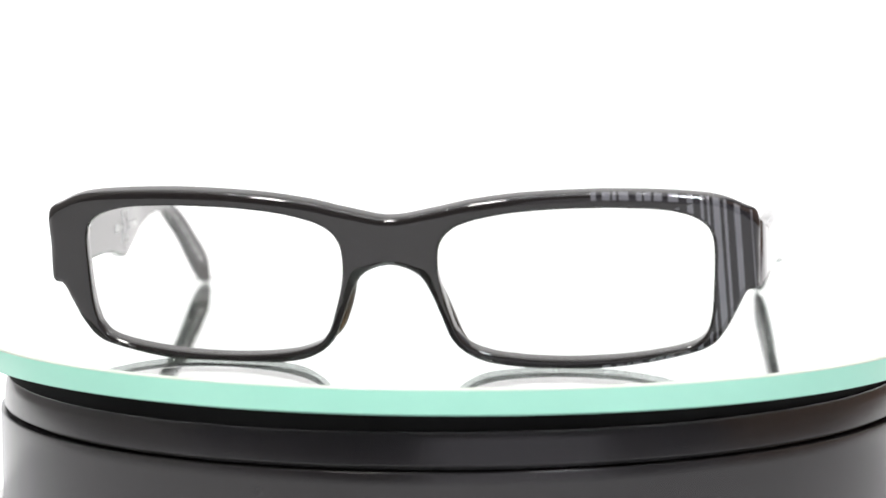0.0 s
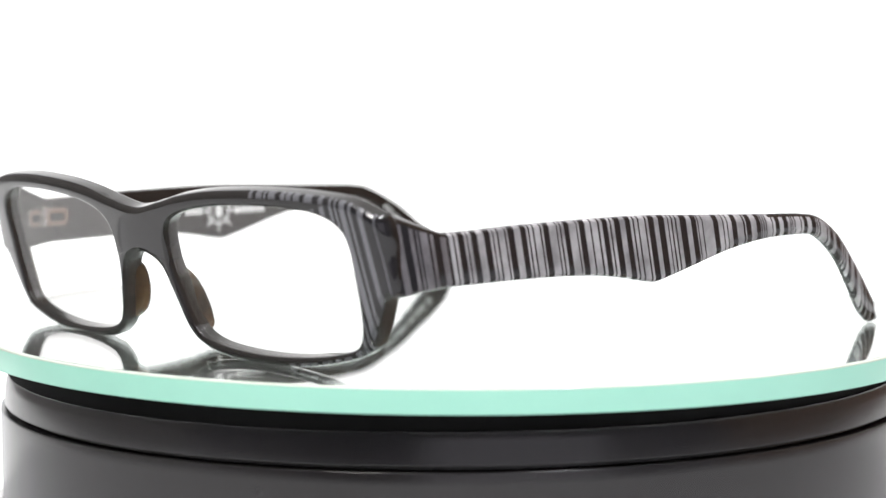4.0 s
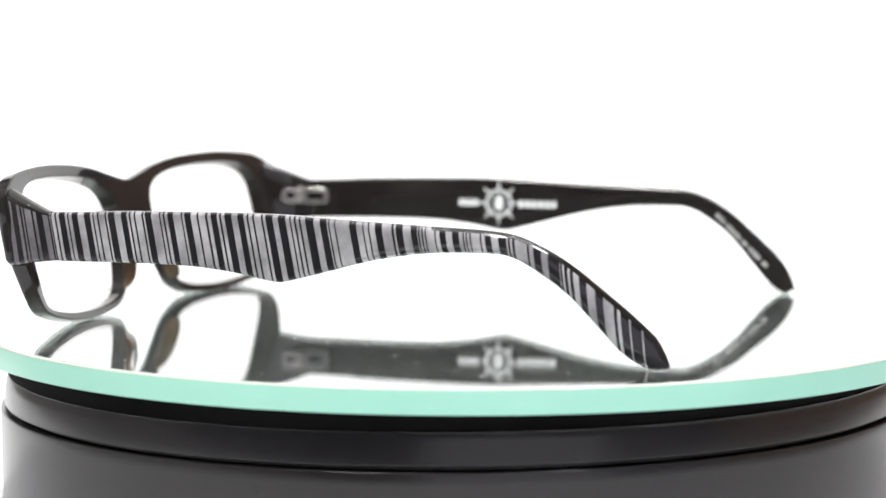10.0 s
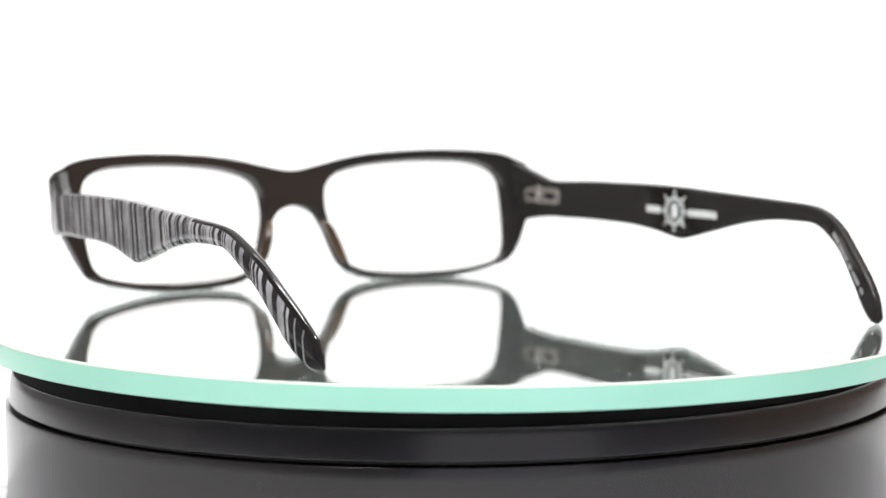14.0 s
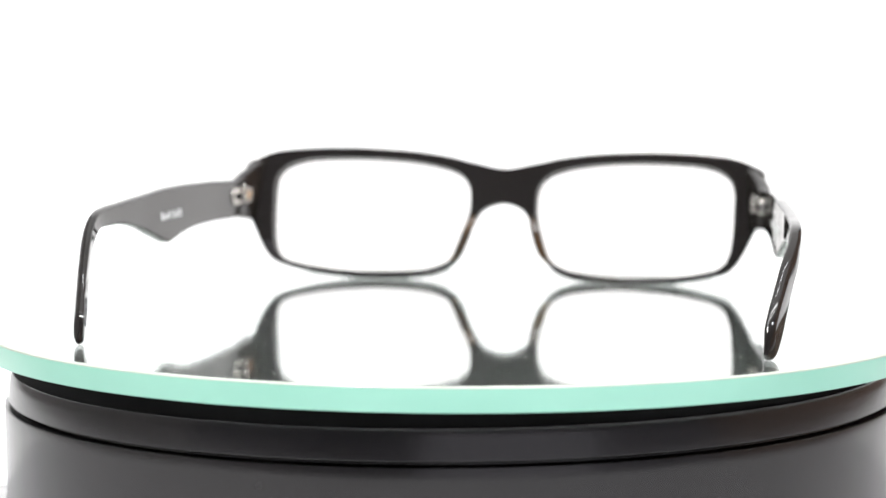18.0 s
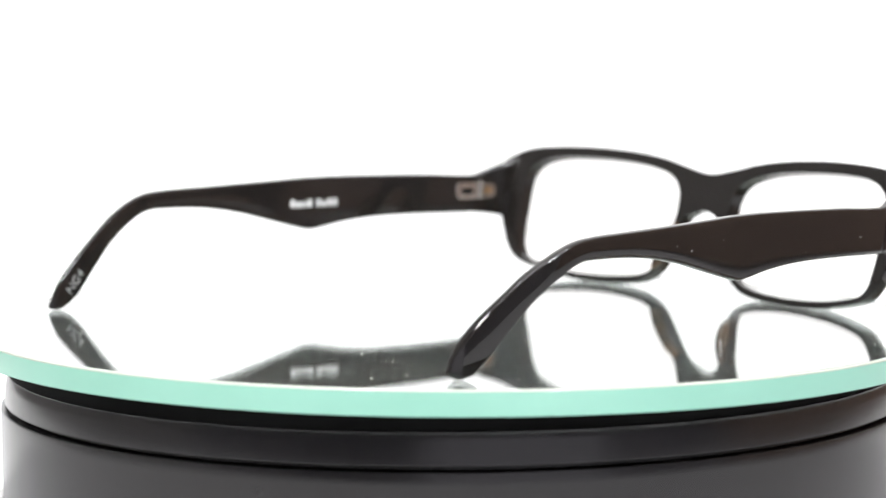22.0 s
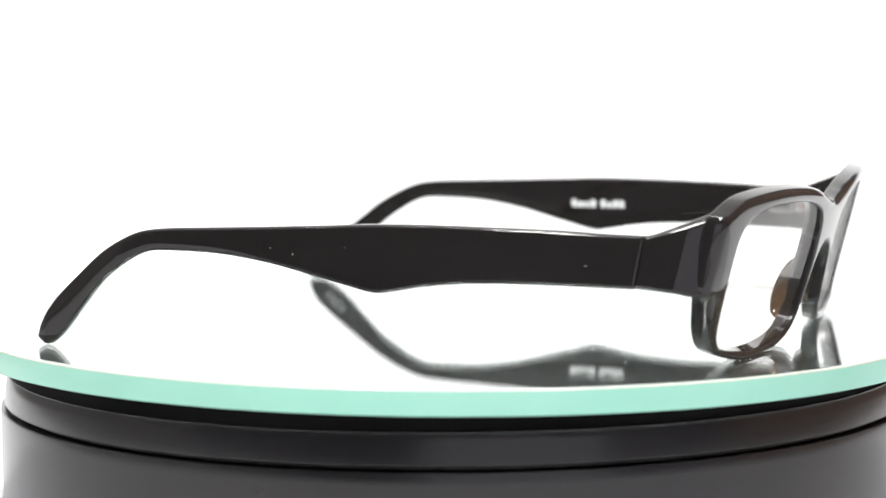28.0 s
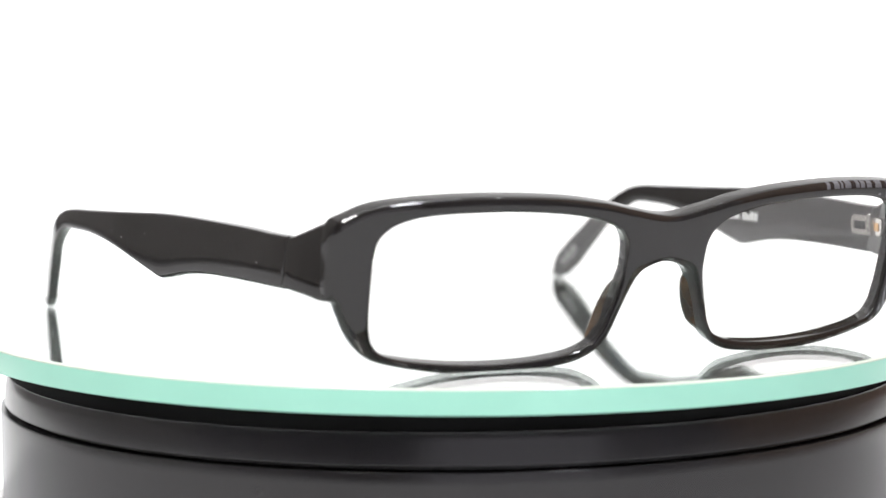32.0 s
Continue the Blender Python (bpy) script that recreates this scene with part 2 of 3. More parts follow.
def disc():
    d = new("mirror_disc")
    tagged(d, "round mirror disc of thick glass with a green edge", "mirror")
    plate = part("glass_plate", turned([(0, 0.0), (110.2, 0.0), (110.2, -4.3), (0, -4.3)]), PLATE, d, "clear glass plate", smooth=False)
    plate.visible_shadow = False
    part("silvering", turned([(0, -4.33), (110.2, -4.33), (110.2, -5.15), (0, -5.15)]), MIRROR, d, "mirror silvering under the glass", smooth=False)
    rim = bmesh.new()
    prof = [(110.25, 0.0), (110.6, 0.0), (111.0, -0.14), (111.2, -0.45), (111.2, -4.9), (111.05, -5.1), (110.7, -5.2), (110.25, -5.2)]
    steps = 240
    rings = [[rim.verts.new((r * MM * math.cos(math.tau * k / steps), r * MM * math.sin(math.tau * k / steps), z * MM)) for k in range(steps)] for r, z in prof]
    for a, b in zip(rings, rings[1:] + rings[:1]):
        for k in range(steps):
            j = (k + 1) % steps
            rim.faces.new((a[k], a[j], b[j], b[k]))
    for f in rim.faces:
        f.material_index = int(min(v.co.z for v in f.verts) > -0.0005)
    edge = part("glass_edge", rim, [EDGE, BEVEL], d, "pale green polished glass edge")
    even(edge)
    for ob in d.children:                       # the disc sits a little off the axis
        ob.location = (-0.0008, 0.0008, 0)
    return d


turntable()
DISC = disc()


# ---- the eyeglasses ----
# local space, in millimetres: x across the front, y back along the temples, z up
SEAT = pose(-0.01132, -0.07669, -0.0009, 0, -0.4, -8.2)
LEAN = 0.25                         # the front leans: its top is further forward


def on_front(x, z, deep):
    """A point of the front: x, z in its outline, deep millimetres behind its face."""
    return Vector((x, -8.6 + 7.4 * (x / 69.0) ** 2 - LEAN * (z - 16.3) + 0.97 * deep, z + 0.24 * deep)) * MM


OUTLINE = [(0, 30.5), (8.4, 31.9), (16.6, 33.7), (28, 35.1), (45, 35.7), (61.4, 34.8), (68.7, 32.4), (71.4, 30.4), (71.6, 24), (71.6, 17.4),
           (70.9, 16.7), (69.2, 15.7), (67.7, 12.8), (65.4, 8.3), (62.4, 4.9), (57.2, 3.0), (46, 0.9), (34, 0.2), (22.8, 0.8), (16.6, 2.2), (12.0, 5.8),
           (9.4, 12), (7.5, 16.3), (5.0, 19.5), (0, 21.0)]
HOLE = [(9.5, 20.6), (10, 25.3), (12.5, 28.4), (17.3, 30.3), (25, 31.7), (36, 32.5), (48, 32.5), (55.5, 31.8), (60.3, 30.0), (62.6, 26.8), (62.9, 20),
        (62.4, 11), (60.7, 6.6), (56.4, 4.5), (46, 2.8), (34, 2.2), (22.8, 2.9), (16, 4.6), (13, 7.4), (11.1, 12.6), (9.8, 17.6)]
MID = Vector((36, 18))


def hole_at(curve, angle):
    """Where the ray from the middle of the lens meets the lens opening."""
    d = Vector((math.cos(angle), math.sin(angle)))
    best = None
    for a, b in zip(curve, curve[1:] + curve[:1]):
        e, w = b - a, a - MID
        den = d.x * e.y - d.y * e.x
        if abs(den) < 1e-9:
            continue
        t = (w.x * e.y - w.y * e.x) / den
        s = (w.x * d.y - w.y * d.x) / den
        if t > 0 and -1e-6 <= s <= 1 + 1e-6:
            best = t if best is None else max(best, t)
    return MID + d * best


def mirror_x(p, s):
    return Vector((p.x * s, p.y, p.z))


THICK = 4.3
FRONT_STRIPES = 38.5                 # the bars start on the bevel here,
STRIPED_FACE = 57.2                  # and on the face here


def inset(curve, k, closed=False):
    """The unit normal of a curve at its point k, to the left of its run."""
    n = len(curve)
    a, b = (curve[k - 1], curve[(k + 1) % n]) if closed else (curve[max(k - 1, 0)], curve[min(k + 1, n - 1)])
    t = (b - a).normalized()
    return Vector((-t.y, t.x))


def front_frame(parent):
    """The front in one piece: a rounded rim round each lens opening, joined at the bridge."""
    whole = spline([(-x, z) for x, z in OUTLINE[2:0:-1]] + OUTLINE + [(-x, z) for x, z in OUTLINE[-2:-4:-1]], False)
    half = whole[24:-24]
    half[0].x = half[-1].x = 0.0
    outer = evenly(half, 230)
    n = len(outer)
    seam = [Vector((0, 23.3 + 5.4 * k / 5)) for k in range(6)]
    hole = spline(HOLE, True)
    inner = []
    for p in outer + seam:
        v = p - MID
        inner.append(hole_at(hole, math.atan2(v.y, v.x)))
    m = len(inner)
    bm = bmesh.new()

    def put(p, deep, s):
        return bm.verts.new(mirror_x(on_front(p.x, p.y, deep), s))

    for s in (1, -1):
        rims, holes = [], []
        for k in range(m):
            q = inner[k]
            away = (inner[(k + 1) % m] - inner[k - 1]).normalized()
            away = Vector((-away.y, away.x))
            if away.dot(q - MID) < 0:
                away = -away
            wide = (outer[k] - q).length if k < n else 9.0
            r2 = min(0.75, 0.36 * wide)
            b = min(0.3, 0.15 * wide)
            thick = ramped([(4, 3.7), (10, THICK)], q.y)        # the rim is thinner at the bottom
            flare = min(0.5, 0.10 * wide)                      # the opening widens towards the back
            holes.append([put(q + away * r2, 0.0, s), put(q + away * 0.3 * r2, 0.3 * r2, s), put(q, r2, s),
                          put(q + away * 0.8 * flare, thick - b, s), put(q + away * (flare + 0.2 * b), thick - 0.3 * b, s),
                          put(q + away * (flare + b), thick, s)])
            if k < n:
                p = outer[k]
                inward = -inset(outer, k)
                if k in (0, n - 1):
                    inward = Vector((0, -1)) if k == 0 else Vector((0, 1))
                r = min(1.3 + 0.7 * min(1, max(0, (p.x - 69) / 2)) * min(1, max(0, (p.y - 17.6) / 6)), 0.42 * wide)
                q3 = min(0.4, 0.2 * wide)
                rims.append([put(p + inward * r, 0.0, s), put(p + inward * 0.3 * r, 0.3 * r, s), put(p, r, s),
                             put(p, thick - q3, s), put(p + inward * 0.3 * q3, thick - 0.3 * q3, s), put(p + inward * q3, thick, s)])
            else:
                p = seam[k - n]
                rims.append([put(p, 0.0, s), put(p, THICK, s)])
        for k in range(m):
            j = (k + 1) % m
            f = bm.faces.new((rims[k][0], holes[k][0], holes[j][0], rims[j][0]))
            pale = s == 1 and k < n and (outer[k].x + inner[k].x) / 2 > FRONT_STRIPES
            f.material_index = int(pale and (outer[k].x + inner[k].x) / 2 > STRIPED_FACE)
            bm.faces.new((rims[k][-1], holes[k][-1], holes[j][-1], rims[j][-1]))
            for c in range(5):
                bm.faces.new((holes[k][c], holes[k][c + 1], holes[j][c + 1], holes[j][c]))
                if k < n - 1:
                    g = bm.faces.new((rims[k][c], rims[k][c + 1], rims[k + 1][c + 1], rims[k + 1][c]))
                    low_corner = outer[k].x > 64 and outer[k].y < 17
                    g.material_index = 2 * int(pale and c < (1 if low_corner else 2))
    bmesh.ops.remove_doubles(bm, verts=bm.verts, dist=2e-6)
    ob = part("front", bm, [ACETATE, FACE_STRIPES, BEVEL_STRIPES], parent, at=SEAT)
    even(ob)
    return ob


def striped_front(name, tone):
    """Grey and black upright bars at one end of the front."""
    m = worn(material(name, (0.1, 0.1, 0.1)), 60, 0.03, 0.07)
    where = node(m, "ShaderNodeTexCoord")
    split = node(m, "ShaderNodeSeparateXYZ")
    lean = node(m, "ShaderNodeMath")
    lean.operation = "MULTIPLY_ADD"
    lean.inputs[1].default_value = 0.07
    span = node(m, "ShaderNodeMapRange")
    span.inputs["From Min"].default_value, span.inputs["From Max"].default_value = 0.038, 0.074
    ramp = node(m, "ShaderNodeValToRGB")
    ramp.color_ramp.interpolation = "CONSTANT"
    wire(m, where, "Object", split, "Vector")
    wire(m, split, "Z", lean, 0)
    wire(m, split, "X", lean, 2)
    wire(m, lean, "Value", span, "Value")
    wire(m, span, "Result", ramp, "Fac")
    wire(m, ramp, "Color", m.node_tree.nodes["Principled BSDF"], "Base Color")
    light = [(41.2, 1.7), (44.0, 1.5), (45.9, 0.8), (47.2, 1.9), (50.4, 1.2), (52.0, 1.2), (53.8, 1.5), (56.5, 1.9), (60.0, 1.1), (62.5, 0.6), (63.8, 0.4),
             (64.9, 1.35), (66.9, 0.6), (68.9, 1.1), (71.9, 0.4)]
    e = ramp.color_ramp.elements
    dark, pale = (0.012, 0.011, 0.012, 1), (tone, tone, tone * 1.08, 1)
    e[0].position, e[0].color = 0.0, dark
    e.remove(e[1])
    for a, w in light:
        for x, c in ((a, pale), (a + w, dark)):
            k = e.new((x - 38.0) / 36.0)
            k.color = c
    return m


FACE_STRIPES = striped_front("striped_face", 0.16)
BEVEL_STRIPES = striped_front("striped_bevel", 0.11)

# black bars along the striped temple: (start, width)
BARS_FORE = [(-3.0, 3.9), (2.2, 1.5), (4.5, 0.5), (5.4, 0.4), (7.5, 0.5), (8.7, 1.6), (11.6, 0.4), (13.3, 0.4), (14.4, 1.5), (16.5, 0.3), (17.6, 1.5),
             (20.7, 1.5), (22.8, 0.3), (23.9, 0.4), (25.8, 0.4), (26.6, 1.6), (29.8, 1.4), (31.7, 0.4), (32.9, 0.4), (34.8, 0.4), (35.6, 1.5), (39.0, 0.3),
             (39.9, 0.4), (41.0, 1.3), (44.2, 0.3), (45.0, 1.5), (47.9, 0.4), (49.9, 0.5), (51.2, 1.4), (53.2, 0.4), (54.4, 1.6), (57.4, 1.4), (59.5, 0.4),
             (60.8, 0.4), (62.8, 0.4)]
BARS_AFT = [(63.8, 1.6), (66.6, 1.7), (69.2, 0.3), (70.2, 0.4), (71.3, 0.4), (72.7, 1.8), (75.9, 1.5), (77.7, 0.3), (79.0, 0.3), (82.3, 1.5), (85.1, 0.3),
            (86.3, 0.3), (87.8, 1.5), (91.3, 0.5), (92.2, 1.5), (95.4, 1.3), (96.9, 0.3), (97.6, 0.3), (98.3, 0.3), (100.3, 0.3), (101.4, 1.3), (104.0, 1.4),
            (106.2, 0.3), (106.8, 0.3), (107.6, 0.3), (109.7, 0.3), (110.7, 1.3), (113.4, 1.6), (115.3, 0.4)]
BARS_TIP = [(116.1, 0.5), (118.9, 0.4), (120.1, 1.4), (122.7, 2.1), (124.9, 0.4), (125.6, 0.6), (126.6, 0.6), (128.2, 1.3), (131.0, 1.4), (134.2, 0.6), (135.4, 1.5),
            (137.2, 1.9), (139.4, 6.6)]
BARS = BARS_FORE + BARS_AFT + BARS_TIP

# side outline of a temple, and how far its outer face stands out
TOP = [(12, 28.3), (19, 28.5), (30, 29.0), (53, 29.4), (66, 29.3), (75, 28.9), (87, 28.4), (100, 27.9), (110, 27.5), (116, 26.7), (121, 24.7),
       (126.5, 21.5), (132, 17.1), (138, 12.0)]
TOP_END = {1: [(142.8, 7.4), (145.2, 4.6), (146.0, 3.0)], -1: [(142.2, 7.2), (143.6, 4.6), (143.9, 3.0)]}
BOTTOM = [(12, 17.8), (30, 18.15), (45, 18.0), (55, 17.1), (62, 15.9), (65.5, 15.5), (69, 16.2), (76, 18.0), (87, 20.8), (98, 22.5), (109, 22.9), (115, 22.4),
          (120.7, 19.5), (126.4, 15.2), (132, 9.2), (136, 4.7), (139.2, 2.1)]
BOTTOM_END = {1: [(142.3, 0.6), (145.0, 0.6)], -1: [(141.2, 1.5), (142.7, 1.65)]}
END = {1: 143.7, -1: 141.75}
STANCE = {1: [(-4, 70.0), (3, 72.2), (8, 73.0), (12, 73.3), (30, 74.6), (66, 76.6), (90, 77.6), (115, 77.7), (130, 75.1), (145, 71.1)],
          -1: [(-4, 70.0), (3, 72.2), (8, 73.3), (12, 73.9), (25, 75.4), (65, 78.6), (90, 81.2), (117, 82.4), (130, 80.3), (145, 76.9)]}
LUG_TOP = [(-4, 33.6), (-1.5, 33.0), (2, 31.6), (6.5, 29.8), (10, 28.5), (12.4, 28.1)]
LUG_BOTTOM = [(-3, 16.6), (2, 16.5), (6, 17.2), (12.4, 17.9)]


def lean_at(u):
    """How far the bars of a temple lean at station u."""
    return ramped([(-4, 0.19), (40, 0.19), (80, 0.2), (105, 0.17), (122, 0.12), (146, 0.10)], u)


def slant(pairs, steps=8):
    """An outline turned into heights along the slanted stations."""
    out = []
    for p in spline(pairs, False, steps):
        u = p.x
        for _ in range(12):
            u = p.x + lean_at(u) * (p.y - 23)
        out.append((u, p.y))
    return sorted(out)


def outer_x(side, y):
    return ramped([(p.x, p.y) for p in STANCE_CURVE[side]], y)


STANCE_CURVE = {s: spline(STANCE[s], False, 6) for s in STANCE}


def temple_thick(y):
    return ramped([(-4, 5.2), (4, 4.4), (12, 3.5), (30, 3.3), (105, 2.9), (125, 2.6), (145, 2.3)], y)


def bar_body(name, side, stations, top, bottom, striped, parent):
    """A temple or end piece: rounded sections at slanted stations; on the striped side each bar is a run of its own faces."""
    bm = bmesh.new()
    rings = []
    for u in stations:
        zt, zb = ramped(top, u), ramped(bottom, u)
        if zt - zb < 0.5:
            mid = (zt + zb) / 2
            zt, zb = mid + 0.25, mid - 0.25
        if u > END[side] - 2.5:                               # the rounded end
            k, mid, half = (u - END[side] + 2.5) / 2.5, (zt + zb) / 2, (zt - zb) / 2
            mid -= 0.5 * k * k * half if side == 1 else 0
            half *= math.sqrt(max(0.02, 1 - k * k))
            zt, zb = mid + half, mid - half
        seam = 0.12 if abs(u - 12.29) < 0.15 else 0.0            # a fine gap where the temple meets the end piece
        zt, zb = zt - seam, zb + seam
        y0 = u - lean_at(u) * ((zt + zb) / 2 - 23)
        T = temple_thick(y0)
        end = min(1.0, max(0.1, (END[side] + 0.05 - u) / 2.4)) ** 0.5
        T0, T = T, T * end
        r = min(0.8, (zt - zb) * 0.3, T * 0.35)
        ring = []
        k = 0.5 * min(1.0, max(0.0, (u - 72) / 30)) if striped else 0.0
        cx, cz = (r * (1 + 0.9 * k), r + (0.55 * (zt - zb) - r) * k) if u > 12.2 else (ramped([(-1, 2.7), (4, 2.2), (12, 0.9)], u), ramped([(-1, 2.3), (4, 1.9), (12, 0.8)], u))
        bx, bz = r * (1 + 0.8 * k), r + (0.38 * (zt - zb) - r) * k
        for dx, z in ((cx, zt), (0.4 * cx, zt - 0.4 * cz), (0, zt - cz), (0, zb + bz), (0.35 * bx, zb + 0.35 * bz), (bx, zb),
                      (T - r, zb), (T - 0.3 * r, zb + 0.3 * r), (T, zb + r), (T, zt - r), (T - 0.3 * r, zt - 0.3 * r), (T - r, zt)):
            y = u - lean_at(u) * (z - 23)
            x = outer_x(side, y) - (T0 - T) / 2 - (seam if dx < T / 2 else -seam) - dx
            ring.append(bm.verts.new((side * x * MM, y * MM, z * MM)))
        rings.append(ring)
    for i, (A, B) in enumerate(zip(rings, rings[1:])):
        u = (stations[i] + stations[i + 1]) / 2
        pale = striped and not any(a <= u <= a + w for a, w in BARS)
        for k in range(12):
            f = bm.faces.new((A[k], A[(k + 1) % 12], B[(k + 1) % 12], B[k]))
            if striped and ((0 if u < 100 else 1) <= k < 5 if stations[0] > 12 else 1 < k < 5):
                f.material_index = 1 if pale else 2
    bm.faces.new([bm.verts.new(v.co) for v in rings[0]])          # the caps keep edges of their own
    bm.faces.new([bm.verts.new(v.co) for v in rings[-1][::-1]])
    ob = part(name, bm, [ACETATE, GREY if stations[0] > 12 else SHADED_GREY, BAR], parent, at=SEAT)
    even(ob)
    return ob


def stations_for(a, b, step, striped):
    u = list(np.arange(a, b, step)) + [b, a + 0.16, b - 0.16]
    if striped:
        for p, w in BARS:
            u += [p, p + w]
    if b > 130:
        u += [b - 2.45 + 2.5 * math.sin(math.pi / 2 * k / 9) for k in range(9)]
    u = sorted(v for v in u if a <= v <= b)
    out = [u[0]]
    for v in u[1:]:
        if v - out[-1] > 0.04:
            out.append(v)
    return [float(v) for v in out]


def on_inner(side, y, z, proud):
    x = outer_x(side, y) - temple_thick(y) - proud
    return Vector((side * x, y, z)) * MM


def plate_on(bm, side, ring, low=-0.1, high=0.08):
    """A thin raised shape on the inner face of a temple, from its outline in (y, z)."""
    a = [bm.verts.new(on_inner(side, y, z, low)) for y, z in ring]
    b = [bm.verts.new(on_inner(side, y, z, high)) for y, z in ring]
    n = len(ring)
    bm.faces.new(a)
    bm.faces.new(b[::-1])
    for k in range(n):
        bm.faces.new((a[k], b[k], b[(k + 1) % n], a[(k + 1) % n]))


def temple(side, root):
    striped = side == 1
    top, bottom = slant(TOP + TOP_END[side]), slant(BOTTOM + BOTTOM_END[side])
    ob = bar_body("temple", side, stations_for(12.42, END[side] - 0.05, 0.9, striped), top, bottom, striped, root)
    tagged(ob, "glossy black temple with grey barcode stripes outside" if striped else "plain glossy black temple arm")
    lug_top, lug_bottom = slant(LUG_TOP), slant(LUG_BOTTOM)
    bar_body("end_piece", side, stations_for(-1.4, 12.16, 0.8, striped), lug_top, lug_bottom, striped, root)
    # hinge
    metal = SILVER if side == -1 else GOLD
    hz, hy = 23.9, 0.0 if side == 1 else -2.0
    hinge = bmesh.new()
    for y0, y1, half in ((5.8, 10.2, 2.0), (11.2, 18.6, 2.2)):
        ring = [(y1, hz - half), (y1, hz + half)] + [(y0 + 1.2 - 1.2 * math.cos(a), hz + half * math.sin(a)) for a in [math.pi / 2 - math.pi * k / 6 for k in range(7)]]
        if y0 > 10:
            arc = [(y1 - 1.2 + 1.2 * math.cos(a), hz + half * math.sin(a)) for a in [math.pi * k / 6 - math.pi / 2 for k in range(7)]]
            ring = [(y0, hz - half)] + arc + [(y0, hz + half)]
        plate_on(hinge, side, [(y + hy, z) for y, z in ring], -0.2, 0.55)
    hob = part("hinge", hinge, SILVER, root, "small metal hinge plates", at=SEAT)
    rounded(hob, 0.15 * MM, 2)
    for y0, y1 in ((7.0 + hy, 9.4 + hy), (12.9 + hy, 17.0 + hy)):
        slot = bmesh.new()
        plate_on(slot, side, [(y0, hz - 0.9), (y1, hz - 0.9), (y1, hz + 0.9), (y0, hz + 0.9)], 0.3, 0.72)
        part("slot", slot, metal if y0 < 10 and side == 1 else DULL, hob, smooth=False)
    for k in range(5):
        knuckle = bmesh.new()
        bmesh.ops.create_cone(knuckle, cap_ends=True, segments=16, radius1=0.85 * MM, radius2=0.85 * MM, depth=0.72 * MM)
        c = on_inner(side, 10.75 + hy, hz - 1.7 + 0.85 * k, 0.75)
        bmesh.ops.translate(knuckle, verts=knuckle.verts, vec=c)
        rounded(part("knuckle", knuckle, SILVER, hob), 0.08 * MM, 2)
    screw = bmesh.new()
    bmesh.ops.create_cone(screw, cap_ends=True, segments=16, radius1=0.7 * MM, radius2=0.55 * MM, depth=0.5 * MM)
    bmesh.ops.translate(screw, verts=screw.verts, vec=on_inner(side, 10.75 + hy, hz + 2.5, 0.75))
    part("screw", screw, SILVER, hob)
    if side == -1:
        marks = bmesh.new()
        for y, z, w, h in ((22.6, 22.3, 0.35, 0.1), (82.3, 23.0, 0.14, 0.2), (87.0, 24.2, 0.1, 0.1), (71.5, 24.6, 0.08, 0.08), (43.0, 20.2, 0.07, 0.07)):
            x = outer_x(side, y)
            box(marks, (side * (x - 0.05) * MM, (y - w) * MM, (z - h) * MM), (side * (x + 0.04) * MM, (y + w) * MM, (z + h) * MM))
        tagged(part("scratches", marks, FAINT_PRINT, ob, "tiny pale scratches and dust", smooth=False), kind="stuff")
    # prints on the inner face
    if side == -1:
        wheel = bmesh.new()
        cy, cz = 63.9, 22.8
        for r0, r1 in ((3.25, 3.75), (2.45, 2.6)):
            for k in range(24):
                a, b = math.tau * k / 24, math.tau * (k + 1) / 24
                plate_on(wheel, side, [(cy + r0 * math.cos(a), cz + r0 * math.sin(a)), (cy + r1 * math.cos(a), cz + r1 * math.sin(a)),
                                       (cy + r1 * math.cos(b), cz + r1 * math.sin(b)), (cy + r0 * math.cos(b), cz + r0 * math.sin(b))])
        for k in range(8):
            a = math.tau * k / 8
            c, s = math.cos(a), math.sin(a)
            for r0, r1, w in ((2.3, 5.7, 0.13), (4.0, 5.0, 0.29)):
                plate_on(wheel, side, [(cy + r * c - q * s, cz + r * s + q * c) for r, q in ((r0, -w), (r1, -w), (r1, w), (r0, w))])
        plate_on(wheel, side, [(cy + 1.15 * math.cos(math.tau * k / 16), cz + 1.9 * math.sin(math.tau * k / 16)) for k in range(16)])
        for a, b in ((58.4, 59.5), (68.3, 69.1)):
            plate_on(wheel, side, [(a, cz - 0.1), (b, cz - 0.1), (b, cz + 0.1), (a, cz + 0.1)])
        part("emblem", wheel, PRINT, ob, "white printed wheel emblem", smooth=False)
        for a, b in ((122.3, 124.6), (125.1, 128.9), (129.4, 130.9), (131.4, 134.4), (135.2, 136.4)):     # small print along the tip
            line = bmesh.new()
            mid = [(y, 21.1 - 0.92 * (y - 122.3)) for y in (a, b)]
            plate_on(line, side, [(mid[0][0] - 0.38, mid[0][1] - 0.42), (mid[1][0] - 0.38, mid[1][1] - 0.42), (mid[1][0] + 0.38, mid[1][1] + 0.42), (mid[0][0] + 0.38, mid[0][1] + 0.42)])
            part("printed_bar", line, FAINT_PRINT, ob, smooth=False)
        words = [(53.0, 1.4, 22.95, [1.8] * 4), (69.3, 1.75, 22.7, [1.8] * 6)]
    else:
        words = [(57.3, 1.7, 22.5, [2.0, 2.0, 1.4, 2.0]), (65.2, 1.75, 22.5, [2.0, 1.4, 1.4, 2.0])]
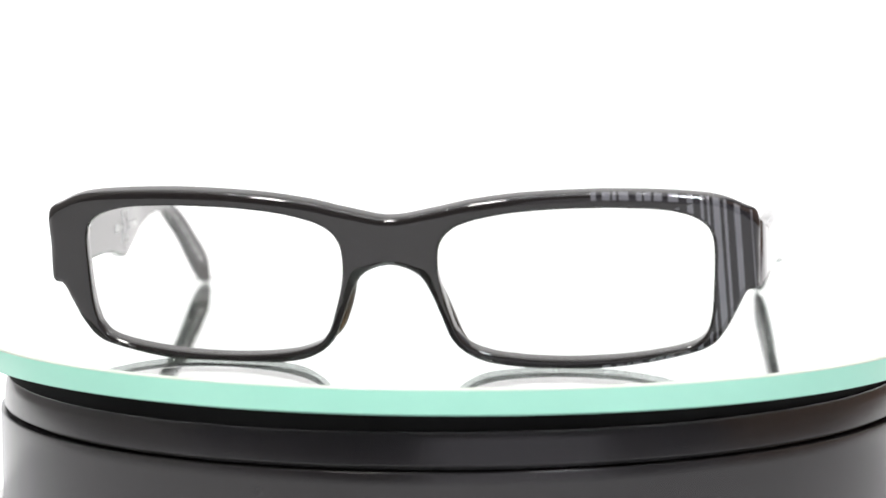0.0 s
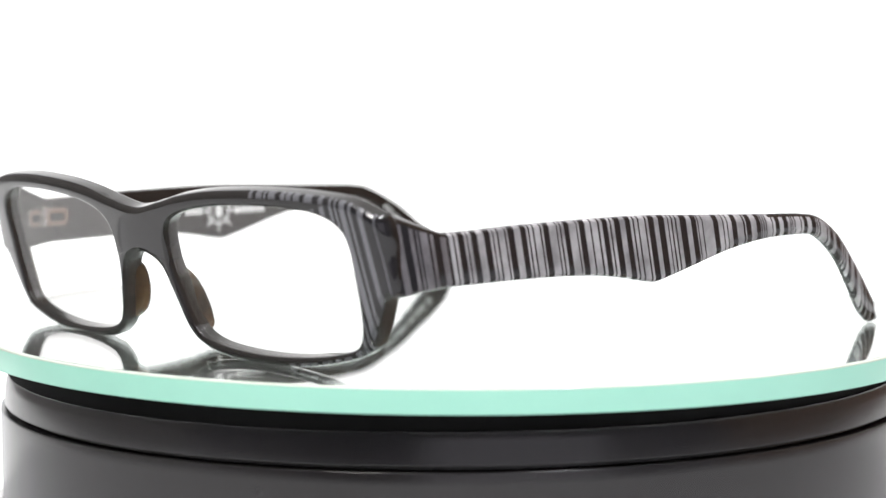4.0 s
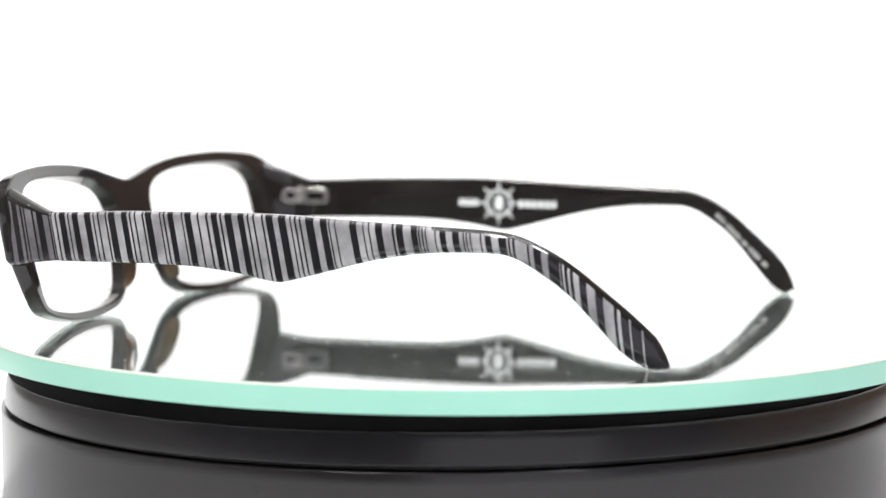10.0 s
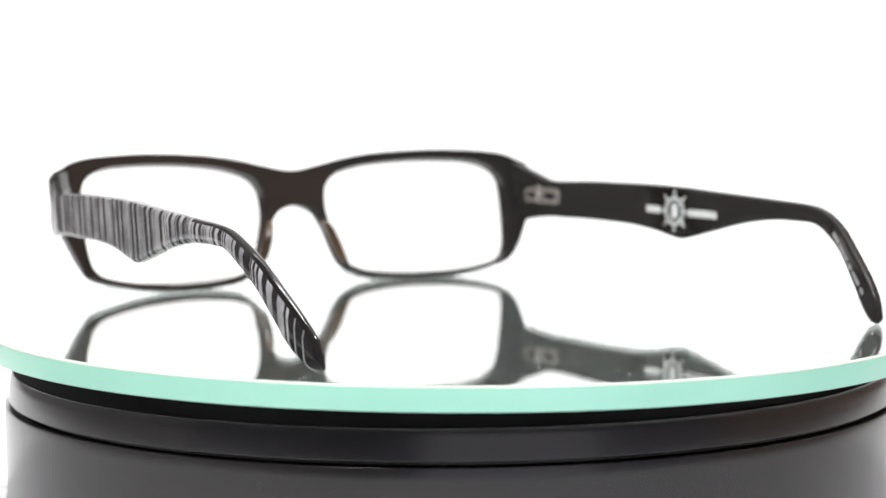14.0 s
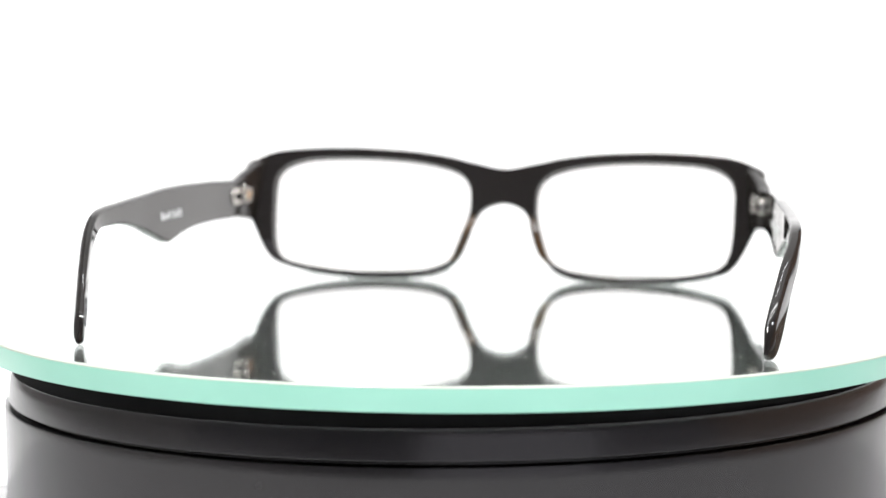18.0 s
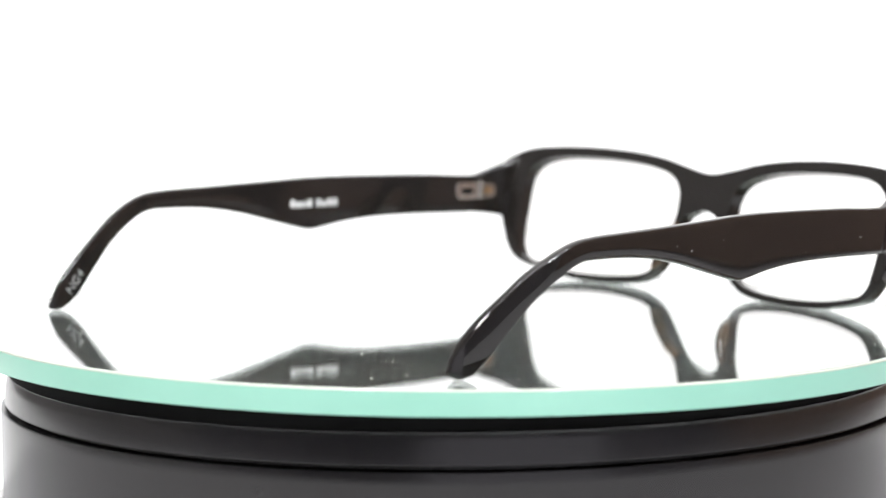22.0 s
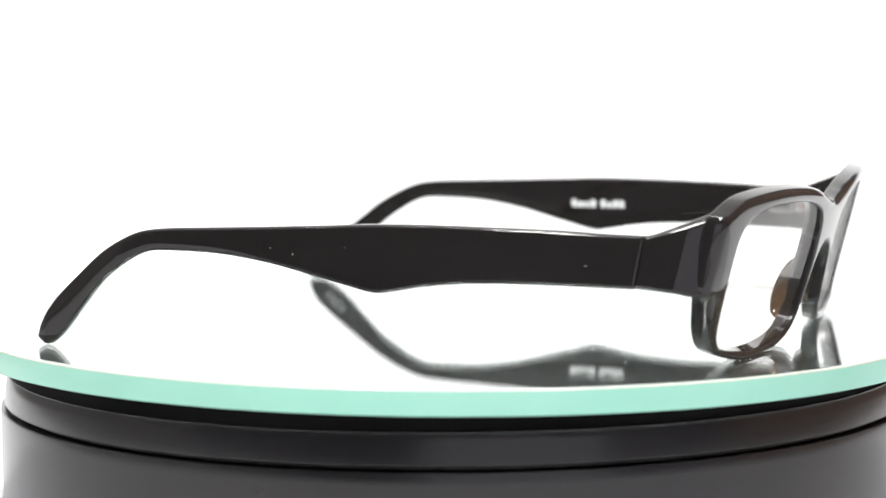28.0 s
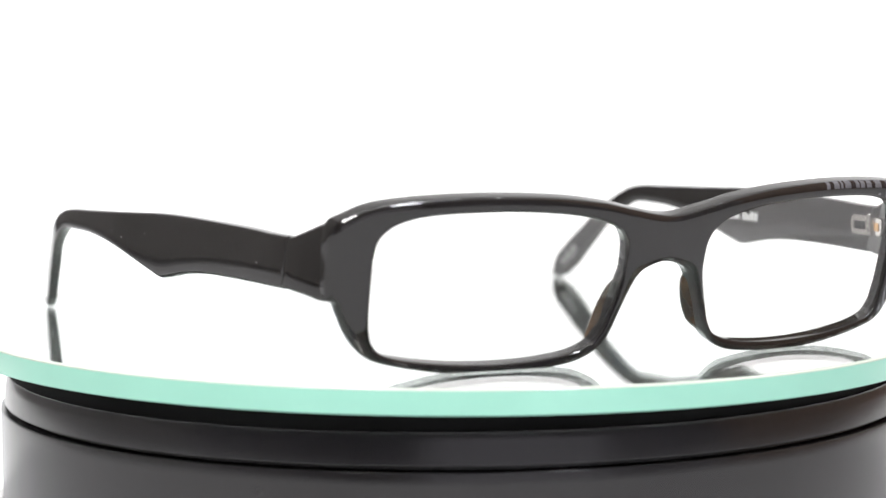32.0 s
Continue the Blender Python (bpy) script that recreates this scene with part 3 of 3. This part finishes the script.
    for y, pitch, z, tall in words:
        for k, high in enumerate(tall):
            word = bmesh.new()
            a, low = y + k * pitch, z - 0.95
            plate_on(word, side, [(a, low), (a + pitch * 0.78, low), (a + pitch * 0.78, low + high), (a, low + high)])
            part("printed_bar", word, PRINT, ob, smooth=False)
    return ob


def tip_code(parent):
    """The code on the inner face of the striped temple's tip."""
    cu = bpy.data.curves.new("code", "FONT")
    cu.body, cu.size, cu.extrude, cu.align_x, cu.align_y = "NG4", 3.3, 0.12, "CENTER", "CENTER"
    tmp = new("code_text", cu)
    me = bpy.data.meshes.new_from_object(tmp.evaluated_get(bpy.context.evaluated_depsgraph_get()))
    bpy.data.objects.remove(tmp)
    ob = new("printed_code", me)
    me.materials.clear()
    me.materials.append(FAINT_PRINT)
    a = radians(48)
    along = Vector((0, -math.cos(a), math.sin(a)))     # reads upward, towards the front
    up = Vector((0, math.sin(a), math.cos(a)))
    for v in me.vertices:                               # follow the curved face
        q = along * v.co.x + up * v.co.y
        v.co = on_inner(1, 138.3 + q.y, 6.8 + q.z, 0.16 + v.co.z)
    ob.parent = parent
    tagged(ob, "white printed letters and number")
    return ob


def lenses(root):
    hole = evenly(spline(HOLE, True), 64, True)
    for s in (1, -1):
        bm = bmesh.new()
        faces = []
        for deep in (0.9, 1.75):
            rings = [[bm.verts.new(mirror_x(on_front(MID.x, MID.y, deep), s))]]
            for f in (0.35, 0.7, 1.006):
                rings.append([bm.verts.new(mirror_x(on_front(MID.x + (p.x - MID.x) * f, MID.y + (p.y - MID.y) * f, deep), s)) for p in hole])
            for k in range(64):
                j = (k + 1) % 64
                bm.faces.new((rings[0][0], rings[1][k], rings[1][j]))
                for a, b in zip(rings[1:], rings[2:]):
                    bm.faces.new((a[k], b[k], b[j], a[j]))
            faces.append(rings[-1])
        rim = [[bm.verts.new(v.co) for v in ring] for ring in faces]
        for k in range(64):
            j = (k + 1) % 64
            bm.faces.new((rim[0][k], rim[0][j], rim[1][j], rim[1][k]))
        ob = part("lens", bm, LENS, root, "clear flat demo lens", at=SEAT)
        ob.visible_shadow = False


def nose_pads(root):
    line = spline([(7.6, 17.6), (8.8, 14.8), (10.3, 10.5), (11.8, 6.8), (13.4, 5.0)], False, 5)
    for s in (1, -1):
        bm = bmesh.new()
        rings = []
        n = len(line)
        for i, p in enumerate(line):
            f = math.sin(math.pi * (i + 0.5) / n) ** 0.6
            back = THICK - 0.8 + 3.4 * f
            ring = []
            for dx, d in ((0.1, 1.6), (1.2, 2.0), (1.4 + 0.3 * f, back - 0.7), (0.5, back), (-1.2 * f, back - 0.4), (-1.6 * f, back - 2.4)):
                ring.append(bm.verts.new(mirror_x(on_front(p.x + dx, p.y, d), s)))
            rings.append(ring)
        for A, B in zip(rings, rings[1:]):
            for k in range(6):
                bm.faces.new((A[k], A[(k + 1) % 6], B[(k + 1) % 6], B[k]))
        bm.faces.new(rings[0])
        bm.faces.new(rings[-1][::-1])
        ob = part("nose_pad", bm, BROWN, root, "dark brown translucent nose pad", at=SEAT)
        sub = ob.modifiers.new("round", "SUBSURF")
        sub.levels = sub.render_levels = 2


def eyeglasses():
    root = new("eyeglasses")
    tagged(root, "open black acetate eyeglasses with one grey-striped side, on the mirror", "eyeglasses")
    front_frame(root)
    lenses(root)
    nose_pads(root)
    for side in (1, -1):
        arm = temple(side, root)
        if side == 1:
            tip_code(arm)
    return root


GLASSES = eyeglasses()


def dust():
    """Specks on the mirror, too small to count."""
    bm = bmesh.new()
    rng = random.Random(5)
    for _ in range(110):
        r, a = 103 * math.sqrt(rng.random()) * MM, rng.random() * math.tau
        q = rng.uniform(0.05, 0.13) * MM
        m = Matrix.Translation((r * math.cos(a), r * math.sin(a), q * 0.5))
        bmesh.ops.create_icosphere(bm, subdivisions=1, radius=q, matrix=m)
    return part("dust", bm, DUST, DISC, at=Matrix.Translation((-0.0008, 0.0008, 0)))


tagged(dust(), "pale dust specks on the mirror", kind="stuff")


def motions():
    rows = [(2.0 * k, pose(0, 0, 0, 0, 0, -TURN * 2.0 * k)) for k in range(17)]
    walk(GLASSES, rows)
    walk(DISC, rows)


motions()
